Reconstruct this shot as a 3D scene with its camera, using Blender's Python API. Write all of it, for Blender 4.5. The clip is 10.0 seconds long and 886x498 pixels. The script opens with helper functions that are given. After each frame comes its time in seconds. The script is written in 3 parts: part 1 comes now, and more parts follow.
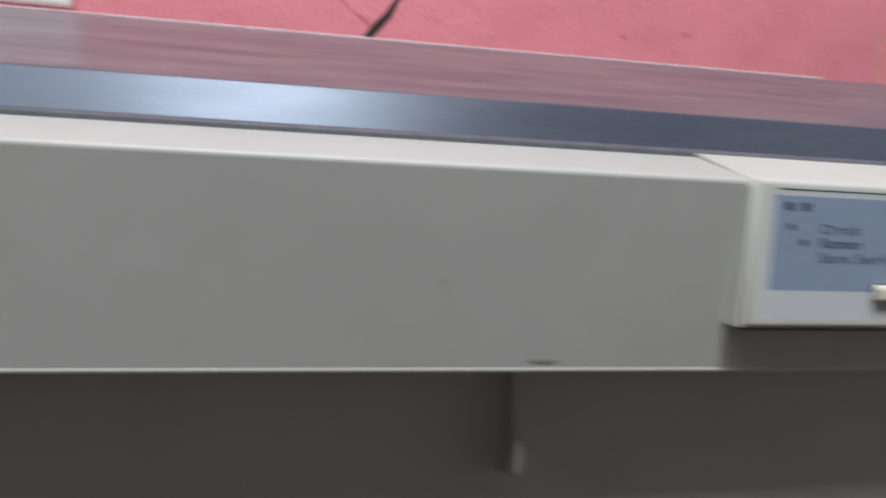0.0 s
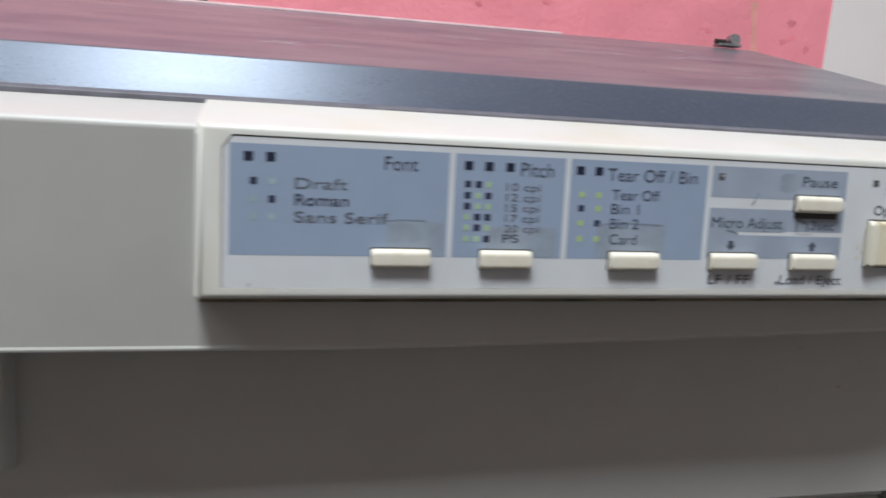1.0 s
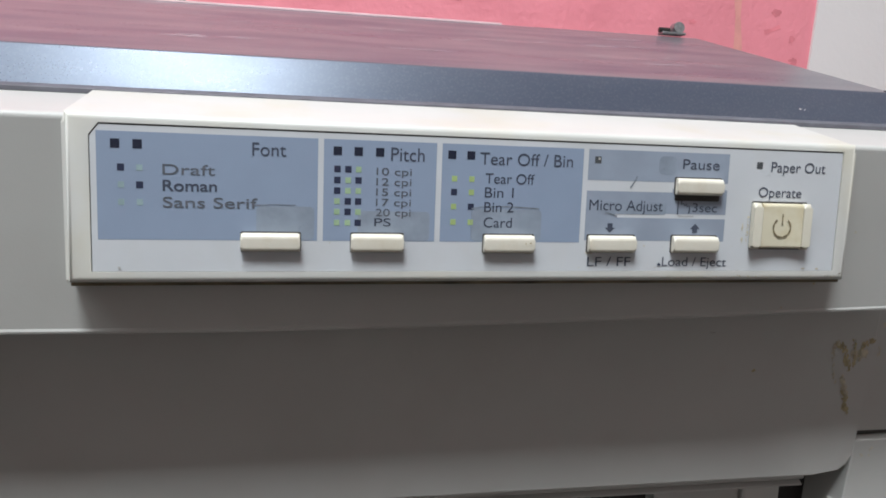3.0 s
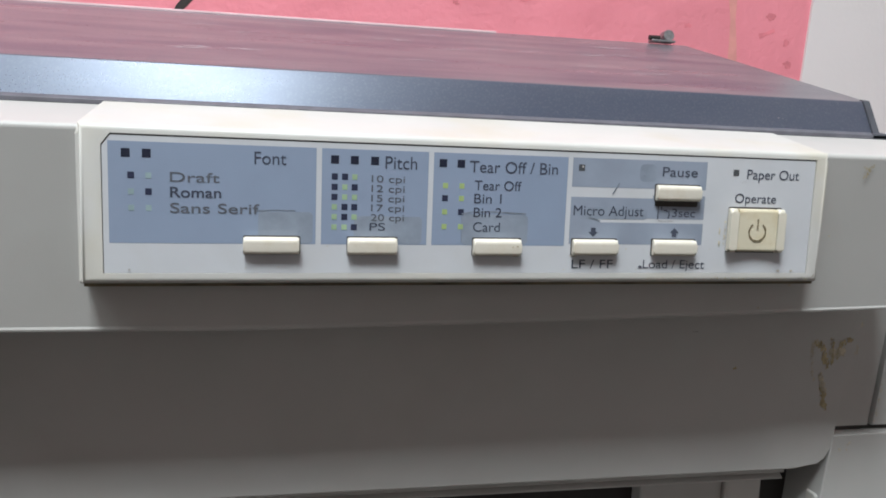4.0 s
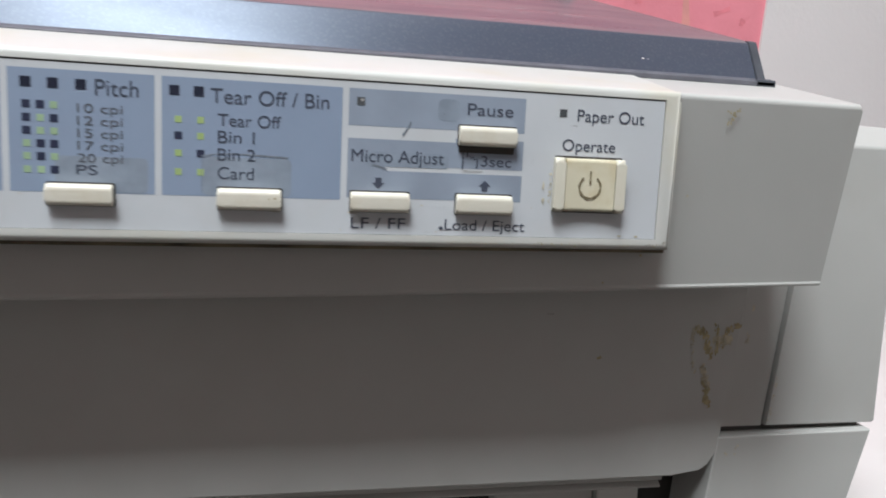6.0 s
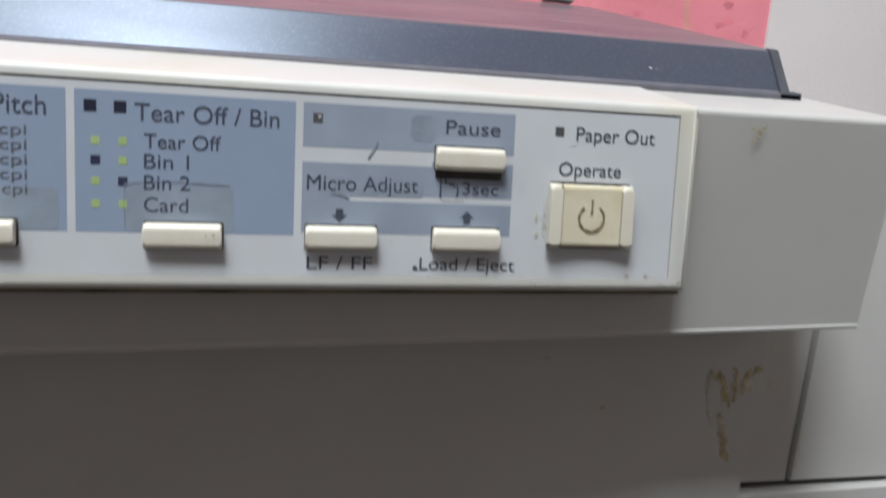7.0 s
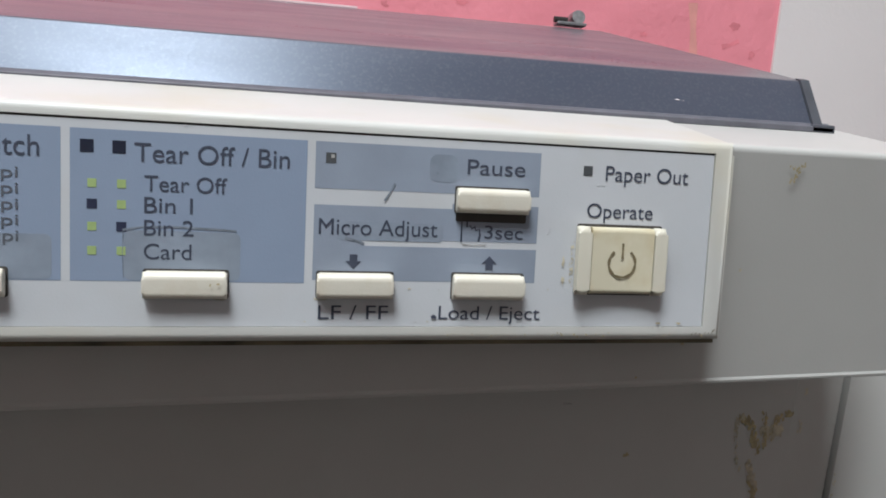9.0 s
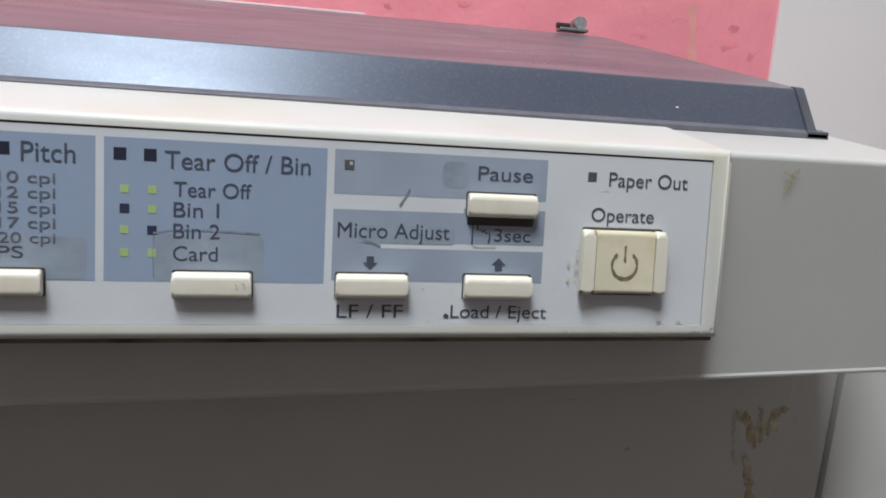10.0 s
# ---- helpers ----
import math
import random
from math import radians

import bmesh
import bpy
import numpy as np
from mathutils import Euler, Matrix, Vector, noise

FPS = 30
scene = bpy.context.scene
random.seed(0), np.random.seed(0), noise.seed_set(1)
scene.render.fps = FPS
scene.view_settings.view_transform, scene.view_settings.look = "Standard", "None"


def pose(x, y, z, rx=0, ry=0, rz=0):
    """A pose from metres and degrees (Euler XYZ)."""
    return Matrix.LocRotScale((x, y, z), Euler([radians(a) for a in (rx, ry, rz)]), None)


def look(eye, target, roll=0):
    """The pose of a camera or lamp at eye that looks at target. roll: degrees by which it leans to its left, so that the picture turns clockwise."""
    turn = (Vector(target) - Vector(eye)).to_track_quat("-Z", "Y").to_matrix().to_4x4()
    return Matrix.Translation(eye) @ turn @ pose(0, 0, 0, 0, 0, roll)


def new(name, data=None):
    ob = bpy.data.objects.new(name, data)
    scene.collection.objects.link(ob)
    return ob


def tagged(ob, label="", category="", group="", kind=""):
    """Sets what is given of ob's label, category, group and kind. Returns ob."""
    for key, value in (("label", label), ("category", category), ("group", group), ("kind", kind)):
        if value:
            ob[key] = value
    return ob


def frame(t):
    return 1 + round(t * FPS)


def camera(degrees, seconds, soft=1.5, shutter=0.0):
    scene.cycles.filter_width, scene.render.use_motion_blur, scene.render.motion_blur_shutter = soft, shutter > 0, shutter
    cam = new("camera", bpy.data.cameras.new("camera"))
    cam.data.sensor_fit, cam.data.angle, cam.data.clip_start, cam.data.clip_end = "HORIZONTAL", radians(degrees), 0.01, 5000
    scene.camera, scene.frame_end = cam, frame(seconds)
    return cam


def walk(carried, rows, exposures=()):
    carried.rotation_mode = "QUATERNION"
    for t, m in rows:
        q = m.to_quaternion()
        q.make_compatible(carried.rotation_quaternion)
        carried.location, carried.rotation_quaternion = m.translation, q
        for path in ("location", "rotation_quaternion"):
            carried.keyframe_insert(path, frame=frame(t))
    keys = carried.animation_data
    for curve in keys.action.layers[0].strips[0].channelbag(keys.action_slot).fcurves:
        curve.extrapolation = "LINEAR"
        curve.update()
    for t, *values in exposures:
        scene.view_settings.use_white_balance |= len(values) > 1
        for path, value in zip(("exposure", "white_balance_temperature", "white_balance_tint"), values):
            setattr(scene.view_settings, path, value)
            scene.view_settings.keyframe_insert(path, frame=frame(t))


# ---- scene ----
cam = camera(61.4, 10.0, soft=1.8, shutter=0.5)
PATH = [
    (0, (0.0248, 0.0343, 0.9178), (0.4329, 1.9813, 0.7109), 3.05),
    (0.2, (0.0640, 0.0330, 0.9190), (0.5220, 1.9690, 0.6680), 3.20),
    (0.4, (0.1050, 0.0270, 0.9150), (0.5300, 1.9660, 0.6700), 3.00),
    (0.5, (0.1219, 0.0233, 0.9132), (0.5393, 1.9613, 0.6549), 2.57),
    (0.8, (0.1500, 0.0280, 0.9140), (0.5815, 1.9670, 0.6475), 2.80),
    (1, (0.1634, 0.0352, 0.9156), (0.6025, 1.9722, 0.6662), 2.71),
    (1.5, (0.1993, 0.0320, 0.9159), (0.6300, 1.9700, 0.6673), 2.75),
    (2, (0.2037, 0.0237, 0.9090), (0.5950, 1.9677, 0.6504), 2.12),
    (2.5, (0.2015, 0.0246, 0.9130), (0.5883, 1.9696, 0.6499), 2.04),
    (3, (0.1991, 0.0235, 0.9140), (0.5868, 1.9685, 0.6565), 2.03),
    (4.5, (0.2003, 0.0068, 0.9173), (0.5832, 1.9528, 0.6572), 2.17),
    (5, (0.2155, 0.0048, 0.9141), (0.5966, 1.9498, 0.6537), 2.23),
    (5.3, (0.2324, 0.0116, 0.9127), (0.6240, 1.9546, 0.6490), 2.40),
    (5.5, (0.2417, 0.0184, 0.9104), (0.6293, 1.9604, 0.6480), 2.36),
    (5.7, (0.2511, 0.0293, 0.9063), (0.6482, 1.9703, 0.6358), 2.54),
    (6.8, (0.2745, 0.0618, 0.9025), (0.6938, 2.0018, 0.6393), 2.87),
    (7, (0.2728, 0.0686, 0.9063), (0.6858, 2.0116, 0.6740), 2.62),
    (7.5, (0.2736, 0.0756, 0.9112), (0.6867, 2.0226, 0.7080), 2.59),
    (8, (0.2725, 0.0804, 0.9112), (0.6854, 2.0274, 0.7202), 2.58),
    (8.5, (0.2725, 0.0805, 0.9104), (0.6855, 2.0285, 0.7236), 2.61),
    (9, (0.2710, 0.0795, 0.9107), (0.6820, 2.0285, 0.7225), 2.67),
    (9.5, (0.2691, 0.0762, 0.9118), (0.6808, 2.0252, 0.7226), 2.68),
    (10, (0.2671, 0.0729, 0.9118), (0.6802, 2.0219, 0.7221), 2.72),
]
walk(cam, [(t, look(eye, target, roll)) for t, eye, target, roll in PATH], [(0, -0.42), (0.5, -0.2), (1.0, -0.08), (2.0, 0.0), (5.5, 0.0), (7.0, -0.06), (8.0, -0.13), (10, -0.12)])

# ---- world, lamps ----
world = bpy.data.worlds.new("world")
world.use_nodes = True
world.node_tree.nodes["Background"].inputs[0].default_value = (0.75, 0.85, 1.0, 1)
world.node_tree.nodes["Background"].inputs[1].default_value = 0.3
scene.world = world
scene.view_settings.exposure = 0.0


def area(name, m, sx, sy, watts, colour):
    d = bpy.data.lights.new(name, "AREA")
    d.shape, d.size, d.size_y, d.energy, d.color = "RECTANGLE", sx, sy, watts, colour
    ob = new(name, d)
    ob.matrix_world = m
    return ob


area("ceiling_lamp_light", pose(-0.05, -0.50, 2.44, 0, 0, 0), 0.46, 0.60, 48, (0.90, 0.96, 1.0))
# added fill aimed up at the ceiling to raise the soft room light
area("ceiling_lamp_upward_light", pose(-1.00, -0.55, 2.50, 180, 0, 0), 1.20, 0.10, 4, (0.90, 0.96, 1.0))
area("ceiling_lamp_light", pose(-1.00, -0.55, 2.44, 0, 0, 0), 1.20, 0.14, 13, (0.90, 0.96, 1.0))

# ---- materials ----


def mat(name, base, rough=0.5, metal=0.0, vary=0.08, scale=40.0, grain=0.0, grain_scale=1500.0, stain=None,
        stain_scale=12.0, stain_amount=0.0, bump_scale=0.0, bump=0.0, coat=0.0):
    """Node material: two scales of colour variation, fine grain relief, an optional blotchy stain."""
    m = bpy.data.materials.new(name)
    m.use_nodes = True
    nt = m.node_tree
    n, l = nt.nodes, nt.links
    p = n["Principled BSDF"]
    p.inputs["Roughness"].default_value = rough
    p.inputs["Metallic"].default_value = metal
    p.inputs["Coat Weight"].default_value = coat
    tc = n.new("ShaderNodeTexCoord")

    def noise_at(sc, detail=4.0):
        t = n.new("ShaderNodeTexNoise")
        t.inputs["Scale"].default_value, t.inputs["Detail"].default_value = sc, detail
        l.new(tc.outputs["Object"], t.inputs["Vector"])
        return t

    def mix(fac, a, b):
        x = n.new("ShaderNodeMix")
        x.data_type = "RGBA"
        l.new(fac, x.inputs[0])
        for k, v in ((6, a), (7, b)):
            if isinstance(v, tuple):
                x.inputs[k].default_value = (*v, 1)
            else:
                l.new(v, x.inputs[k])
        return x.outputs[2]

    def ramp(src, lo, hi):
        r = n.new("ShaderNodeMapRange")
        r.inputs[1].default_value, r.inputs[2].default_value = lo, hi
        l.new(src, r.inputs[0])
        return r.outputs[0]

    dark = tuple(c * (1 - vary) for c in base)
    lite = tuple(min(1, c * (1 + vary)) for c in base)
    col = mix(ramp(noise_at(scale).outputs[0], 0.3, 0.7), dark, lite)
    if stain:
        k = n.new("ShaderNodeMath")
        k.operation = "MULTIPLY"
        k.inputs[1].default_value = stain_amount
        l.new(ramp(noise_at(stain_scale, 8).outputs[0], 0.5, 0.72), k.inputs[0])
        col = mix(k.outputs[0], col, stain)
    l.new(col, p.inputs["Base Color"])
    rr = n.new("ShaderNodeMapRange")
    rr.inputs[3].default_value, rr.inputs[4].default_value = max(0.02, rough - 0.07), min(1, rough + 0.07)
    l.new(noise_at(scale * 2.3).outputs[0], rr.inputs[0])
    l.new(rr.outputs[0], p.inputs["Roughness"])
    last = None
    for sc, dist in ((grain_scale, grain), (bump_scale, bump)):
        if dist:
            b = n.new("ShaderNodeBump")
            b.inputs["Strength"].default_value, b.inputs["Distance"].default_value = 1.0, dist
            l.new(noise_at(sc, 3).outputs[0], b.inputs["Height"])
            if last:
                l.new(last.outputs[0], b.inputs["Normal"])
            last = b
    if last:
        l.new(last.outputs[0], p.inputs["Normal"])
    return m


ABS = mat("abs_grey", (0.50, 0.497, 0.475), 0.48, vary=0.03, scale=25, grain=0.00002, grain_scale=1900, bump_scale=320, bump=0.000005,
          stain=(0.34, 0.31, 0.26), stain_scale=30, stain_amount=0.12)
CREAM = mat("abs_yellowed", (0.59, 0.587, 0.555), 0.42, vary=0.04, scale=30, grain=0.000012, grain_scale=2600,
            stain=(0.56, 0.50, 0.34), stain_scale=38, stain_amount=0.38)
KEYCAP = mat("keycap_cream", (0.74, 0.70, 0.60), 0.38, vary=0.03, scale=80, grain=0.00002, grain_scale=2500,
             stain=(0.52, 0.42, 0.26), stain_scale=160, stain_amount=0.3)
POWERKEY = mat("power_key_yellowed", (0.66, 0.61, 0.46), 0.40, vary=0.05, scale=60,
               stain=(0.48, 0.37, 0.18), stain_scale=110, stain_amount=0.55)
RIDGE = mat("power_key_ridge", (0.67, 0.635, 0.53), 0.40, vary=0.05, scale=60, stain=(0.48, 0.37, 0.18), stain_scale=120, stain_amount=0.3)
LABEL = mat("label_film_pale", (0.55, 0.568, 0.592), 0.40, vary=0.03, scale=60, grain=0.00002, grain_scale=3000,
            stain=(0.50, 0.48, 0.43), stain_scale=70, stain_amount=0.2)
BLUE = mat("label_print_blue", (0.245, 0.304, 0.407), 0.42, vary=0.03, scale=70, grain=0.00002, grain_scale=3000)
BLUEGREY = mat("label_print_faded", (0.265, 0.307, 0.377), 0.40, vary=0.08, scale=90, grain=0.00002, grain_scale=3000)
WORN = mat("label_film_worn", (0.245, 0.287, 0.347), 0.30, vary=0.12, scale=160, bump_scale=120, bump=0.0003)
INK = mat("ink_dark", (0.05, 0.06, 0.09), 0.5, vary=0.1, scale=400)
NAVY = mat("print_navy", (0.022, 0.028, 0.06), 0.4, vary=0.1, scale=400)
INKGREY = mat("ink_grey", (0.10, 0.11, 0.13), 0.5, vary=0.1, scale=400)
WINDOW = mat("indicator_window", (0.014, 0.018, 0.036), 0.2, vary=0.1, scale=300)
WINDOWGREY = mat("indicator_window_grey", (0.075, 0.08, 0.085), 0.25, vary=0.1, scale=300)
FADEDGREEN = mat("print_green_faded", (0.27, 0.36, 0.37), 0.5, vary=0.1, scale=300)
DULLGREEN = mat("print_green_dull", (0.30, 0.42, 0.26), 0.5, vary=0.1, scale=300)
GREEN = mat("print_green", (0.34, 0.45, 0.18), 0.5, vary=0.1, scale=300)
DARK = mat("dark_interior", (0.018, 0.015, 0.013), 0.6, vary=0.2, scale=60)
PINKSHEEN = mat("lid_rear_edge_sheen", (0.70, 0.50, 0.52), 0.25, vary=0.1, scale=100)
LIDDARK = mat("lid_end_dark", (0.075, 0.08, 0.095), 0.4, vary=0.2, scale=200)
LIDDUSTGLINT = mat("lid_dust_and_glint", (0.56, 0.50, 0.52), 0.7, vary=0.3, scale=300)
SIGNBROWN = mat("sign_brown", (0.17, 0.135, 0.075), 0.6, vary=0.3, scale=500)
RIM = mat("lid_rim_grey", (0.13, 0.13, 0.15), 0.35, vary=0.15, scale=200)
GAPSHADE = mat("dark_gap_and_shade", (0.05, 0.045, 0.04), 0.7, vary=0.2, scale=200)
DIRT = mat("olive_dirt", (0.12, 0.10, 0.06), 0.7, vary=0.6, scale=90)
STAIN = mat("brown_stain", (0.44, 0.37, 0.22), 0.6, vary=0.3, scale=500)
STAINLITE = mat("tan_stain", (0.50, 0.455, 0.345), 0.6, vary=0.3, scale=500)
FILMWEAR = mat("film_wear", (0.56, 0.575, 0.59), 0.5, vary=0.2, scale=500)
SCUFF = mat("scuff_grey", (0.37, 0.36, 0.345), 0.6, vary=0.2, scale=400)
CREASE = mat("film_crease_shade", (0.19, 0.22, 0.26), 0.4, vary=0.3, scale=500)
METAL = mat("dull_metal", (0.34, 0.34, 0.35), 0.5, metal=1.0, vary=0.2, scale=400)
PINK = mat("pink_distemper", (0.78, 0.26, 0.31), 0.75, vary=0.07, scale=6, stain=(0.60, 0.17, 0.21), stain_scale=9,
           stain_amount=0.35, grain=0.0008, grain_scale=160, bump_scale=22, bump=0.004)
RUST = mat("rust_streak", (0.68, 0.30, 0.27), 0.8, vary=0.12, scale=40, grain=0.0006, grain_scale=200)
PINKDARK = mat("pink_chipped_plaster_shade", (0.71, 0.21, 0.25), 0.8, vary=0.2, scale=60, grain=0.0006, grain_scale=200)
WHITE = mat("white_plaster", (0.70, 0.665, 0.66), 0.7, vary=0.03, scale=5, grain=0.0004, grain_scale=200)
TABLEMAT = mat("white_laminate", (0.80, 0.79, 0.77), 0.4, vary=0.03, scale=12)
GREYWALL = mat("grey_paint", (0.33, 0.32, 0.305), 0.7, vary=0.05, scale=4)
CEIL = mat("ceiling_paint", (0.80, 0.78, 0.75), 0.8, vary=0.05, scale=4)
DULL = mat("dull_paint", (0.16, 0.15, 0.14), 0.7, vary=0.06, scale=4)
SOUTHPAINT = mat("south_paint", (0.45, 0.43, 0.40), 0.7, vary=0.06, scale=4)
FLOORMAT = mat("floor_tile", (0.024, 0.018, 0.014), 0.5, vary=0.08, scale=3)
LAMPBODY = mat("lamp_white", (0.8, 0.8, 0.8), 0.5)

GLOW = bpy.data.materials.new("tube_glow")
GLOW.use_nodes = True
GLOW.node_tree.nodes["Principled BSDF"].inputs["Emission Color"].default_value = (0.90, 0.96, 1.0, 1)
GLOW.node_tree.nodes["Principled BSDF"].inputs["Emission Strength"].default_value = 3.0

SMOKE = bpy.data.materials.new("smoked_acrylic")
SMOKE.use_nodes = True
_n, _l = SMOKE.node_tree.nodes, SMOKE.node_tree.links
_p = _n["Principled BSDF"]
_p.inputs["Transmission Weight"].default_value = 0.62
_p.inputs["IOR"].default_value = 1.47
_p.inputs["Specular Tint"].default_value = (0.72, 0.83, 1.0, 1)
_tc = _n.new("ShaderNodeTexCoord")


def _noise(scale3, detail=6.0):
    m = _n.new("ShaderNodeMapping")
    m.inputs["Scale"].default_value = scale3
    t = _n.new("ShaderNodeTexNoise")
    t.inputs["Scale"].default_value, t.inputs["Detail"].default_value = 1.0, detail
    _l.new(_tc.outputs["Object"], m.inputs[0])
    _l.new(m.outputs[0], t.inputs["Vector"])
    return t.outputs[0]


def _range(src, a, c, lo, hi):
    r = _n.new("ShaderNodeMapRange")
    for k, v in enumerate((a, c, lo, hi), 1):
        r.inputs[k].default_value = v
    _l.new(src, r.inputs[0])
    return r.outputs[0]


# streaky polish, dust drawn out along the lid, fine sparkle partly painted as flecks
_rough = _n.new("ShaderNodeMath")
_rough.operation = "ADD"
_l.new(_range(_noise((12, 90, 40), 3), 0.3, 0.75, 0.25, 0.33), _rough.inputs[0])
_l.new(_range(_noise((1700, 1700, 1700), 1), 0.3, 0.7, 0.0, 0.05), _rough.inputs[1])
_l.new(_rough.outputs[0], _p.inputs["Roughness"])
_mix = _n.new("ShaderNodeMix")
_mix.data_type = "RGBA"
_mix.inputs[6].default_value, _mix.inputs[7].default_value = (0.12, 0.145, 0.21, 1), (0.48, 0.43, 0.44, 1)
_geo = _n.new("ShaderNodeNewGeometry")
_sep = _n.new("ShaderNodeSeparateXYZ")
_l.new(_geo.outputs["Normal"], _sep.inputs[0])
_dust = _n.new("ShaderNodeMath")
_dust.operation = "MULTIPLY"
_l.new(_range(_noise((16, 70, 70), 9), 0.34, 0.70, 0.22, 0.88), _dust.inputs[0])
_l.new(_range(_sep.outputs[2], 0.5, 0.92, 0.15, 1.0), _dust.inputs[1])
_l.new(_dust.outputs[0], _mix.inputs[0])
# pale flecks in the base colour stand in for grainy glints
_fleck = _n.new("ShaderNodeMix")
_fleck.data_type = "RGBA"
_fleck.inputs[7].default_value = (0.62, 0.60, 0.63, 1)
_l.new(_range(_noise((1300, 1300, 1300), 2), 0.50, 0.80, 0.0, 0.16), _fleck.inputs[0])
_l.new(_mix.outputs[2], _fleck.inputs[6])
_l.new(_fleck.outputs[2], _p.inputs["Base Color"])
_b = _n.new("ShaderNodeBump")
_b.inputs["Strength"].default_value, _b.inputs["Distance"].default_value = 1.0, 0.000003
_l.new(_noise((1500, 1500, 1500), 2), _b.inputs["Height"])
_l.new(_b.outputs[0], _p.inputs["Normal"])

# ---- mesh helpers ----


def part(name, bm, material, parent=None, label=""):
    me = bpy.data.meshes.new(name)
    bmesh.ops.recalc_face_normals(bm, faces=bm.faces)
    bm.to_mesh(me)
    bm.free()
    me.materials.append(material)
    ob = new(name, me)
    ob.parent = parent
    if label:
        ob["label"] = label
    return ob


def smooth(ob, angle=40):
    for f in ob.data.polygons:
        f.use_smooth = True
    ob.data.set_sharp_from_angle(angle=radians(angle))
    w = ob.modifiers.new("weighted", "WEIGHTED_NORMAL")
    w.keep_sharp = True
    return ob


def box(x0, x1, y0, y1, z0, z1, bevel=0.0, seg=2):
    bm = bmesh.new()
    bmesh.ops.create_cube(bm, size=1.0)
    for v in bm.verts:
        v.co = Vector(((x0 + x1) / 2 + v.co.x * (x1 - x0), (y0 + y1) / 2 + v.co.y * (y1 - y0), (z0 + z1) / 2 + v.co.z * (z1 - z0)))
    if bevel:
        bmesh.ops.bevel(bm, geom=bm.edges[:], offset=bevel, segments=seg, affect="EDGES", profile=0.5)
    return bm


def rounded(points, radius, seg=4):
    """Rounds the corners of a closed polygon of (a, b, r) or (a, b)."""
    out = []
    k = len(points)
    for i, pt in enumerate(points):
        r = pt[2] if len(pt) > 2 else radius
        p0, p1, p2 = (Vector(points[j % k][:2]) for j in (i - 1, i, i + 1))
        if r <= 0:
            out.append(tuple(p1))
            continue
        u, w = (p0 - p1).normalized(), (p2 - p1).normalized()
        half = u.angle(w) / 2
        d = min(r / math.tan(half), (p0 - p1).length * 0.49, (p2 - p1).length * 0.49)
        a, b = p1 + u * d, p1 + w * d
        for s in range(seg + 1):
            t = s / seg
            out.append(tuple(a * (1 - t) ** 2 + p1 * 2 * t * (1 - t) + b * t * t))
    return out


def along_x(profile, x0, x1, bevel=0.0, skew=None):
    """A (y, z) outline drawn out from x0 to x1; skew(y, z) shifts the x1 end."""
    bm = bmesh.new()
    ends = []
    for x in (x0, x1):
        ends.append([bm.verts.new((x + (skew(y, z) if skew and x == x1 else 0), y, z)) for y, z in profile])
    k = len(profile)
    caps = [bm.faces.new(ends[0]), bm.faces.new(ends[1][::-1])]
    for i in range(k):
        bm.faces.new((ends[0][i], ends[1][i], ends[1][(i + 1) % k], ends[0][(i + 1) % k]))
    if bevel:
        es = {e for c in caps for e in c.edges}
        bmesh.ops.bevel(bm, geom=list(es), offset=bevel, segments=2, affect="EDGES", profile=0.5)
    return bm


def along_y(outline, y0, y1, bevel=0.0):
    """An (x, z) outline drawn out from the front y0 to the back y1, its front edge bevelled."""
    bm = bmesh.new()
    a = [bm.verts.new((x, y0, z)) for x, z in outline]
    b = [bm.verts.new((x, y1, z)) for x, z in outline]
    front = bm.faces.new(a)
    bm.faces.new(b[::-1])
    k = len(outline)
    for i in range(k):
        bm.faces.new((a[i], a[(i + 1) % k], b[(i + 1) % k], b[i]))
    if bevel:
        bmesh.ops.bevel(bm, geom=front.edges[:], offset=bevel, segments=3, affect="EDGES", profile=0.5)
    return bm


def rect(x0, x1, z0, z1, r=0.0):
    return rounded([(x0, z0), (x1, z0), (x1, z1), (x0, z1)], r) if r else [(x0, z0), (x1, z0), (x1, z1), (x0, z1)]


def ribbon(points, width, y_of, lift=0.0001):
    """A flat worn line on a face whose depth at height z is y_of(z)."""
    bm = bmesh.new()
    rows = []
    for i, (x, z) in enumerate(points):
        a, b = points[max(0, i - 1)], points[min(len(points) - 1, i + 1)]
        d = Vector((b[0] - a[0], b[1] - a[1])).normalized()
        w = width * (0.45 + 0.55 * abs(math.sin(i * 2.3 + 1))) / 2
        rows.append([bm.verts.new((x + s * -d.y * w, y_of(z + s * d.x * w) - lift, z + s * d.x * w)) for s in (-1, 1)])
    for p, q in zip(rows, rows[1:]):
        bm.faces.new((p[0], p[1], q[1], q[0]))
    return bm


def blot(x, z, rx, rz, y_of, seed, lift=0.0001):
    """A worn spot with an uneven edge."""
    bm = bmesh.new()
    vs = []
    for i in range(30):
        a = i * math.tau / 30
        k = 0.8 + 0.55 * noise.noise(Vector((math.cos(a) * 1.3, math.sin(a) * 1.3, seed * 3.7))) + 0.12 * math.sin(5 * a + seed)
        zz = z + rz * k * math.sin(a)
        vs.append(bm.verts.new((x + rx * k * math.cos(a), y_of(zz) - lift, zz)))
    bm.faces.new(vs)
    return bm


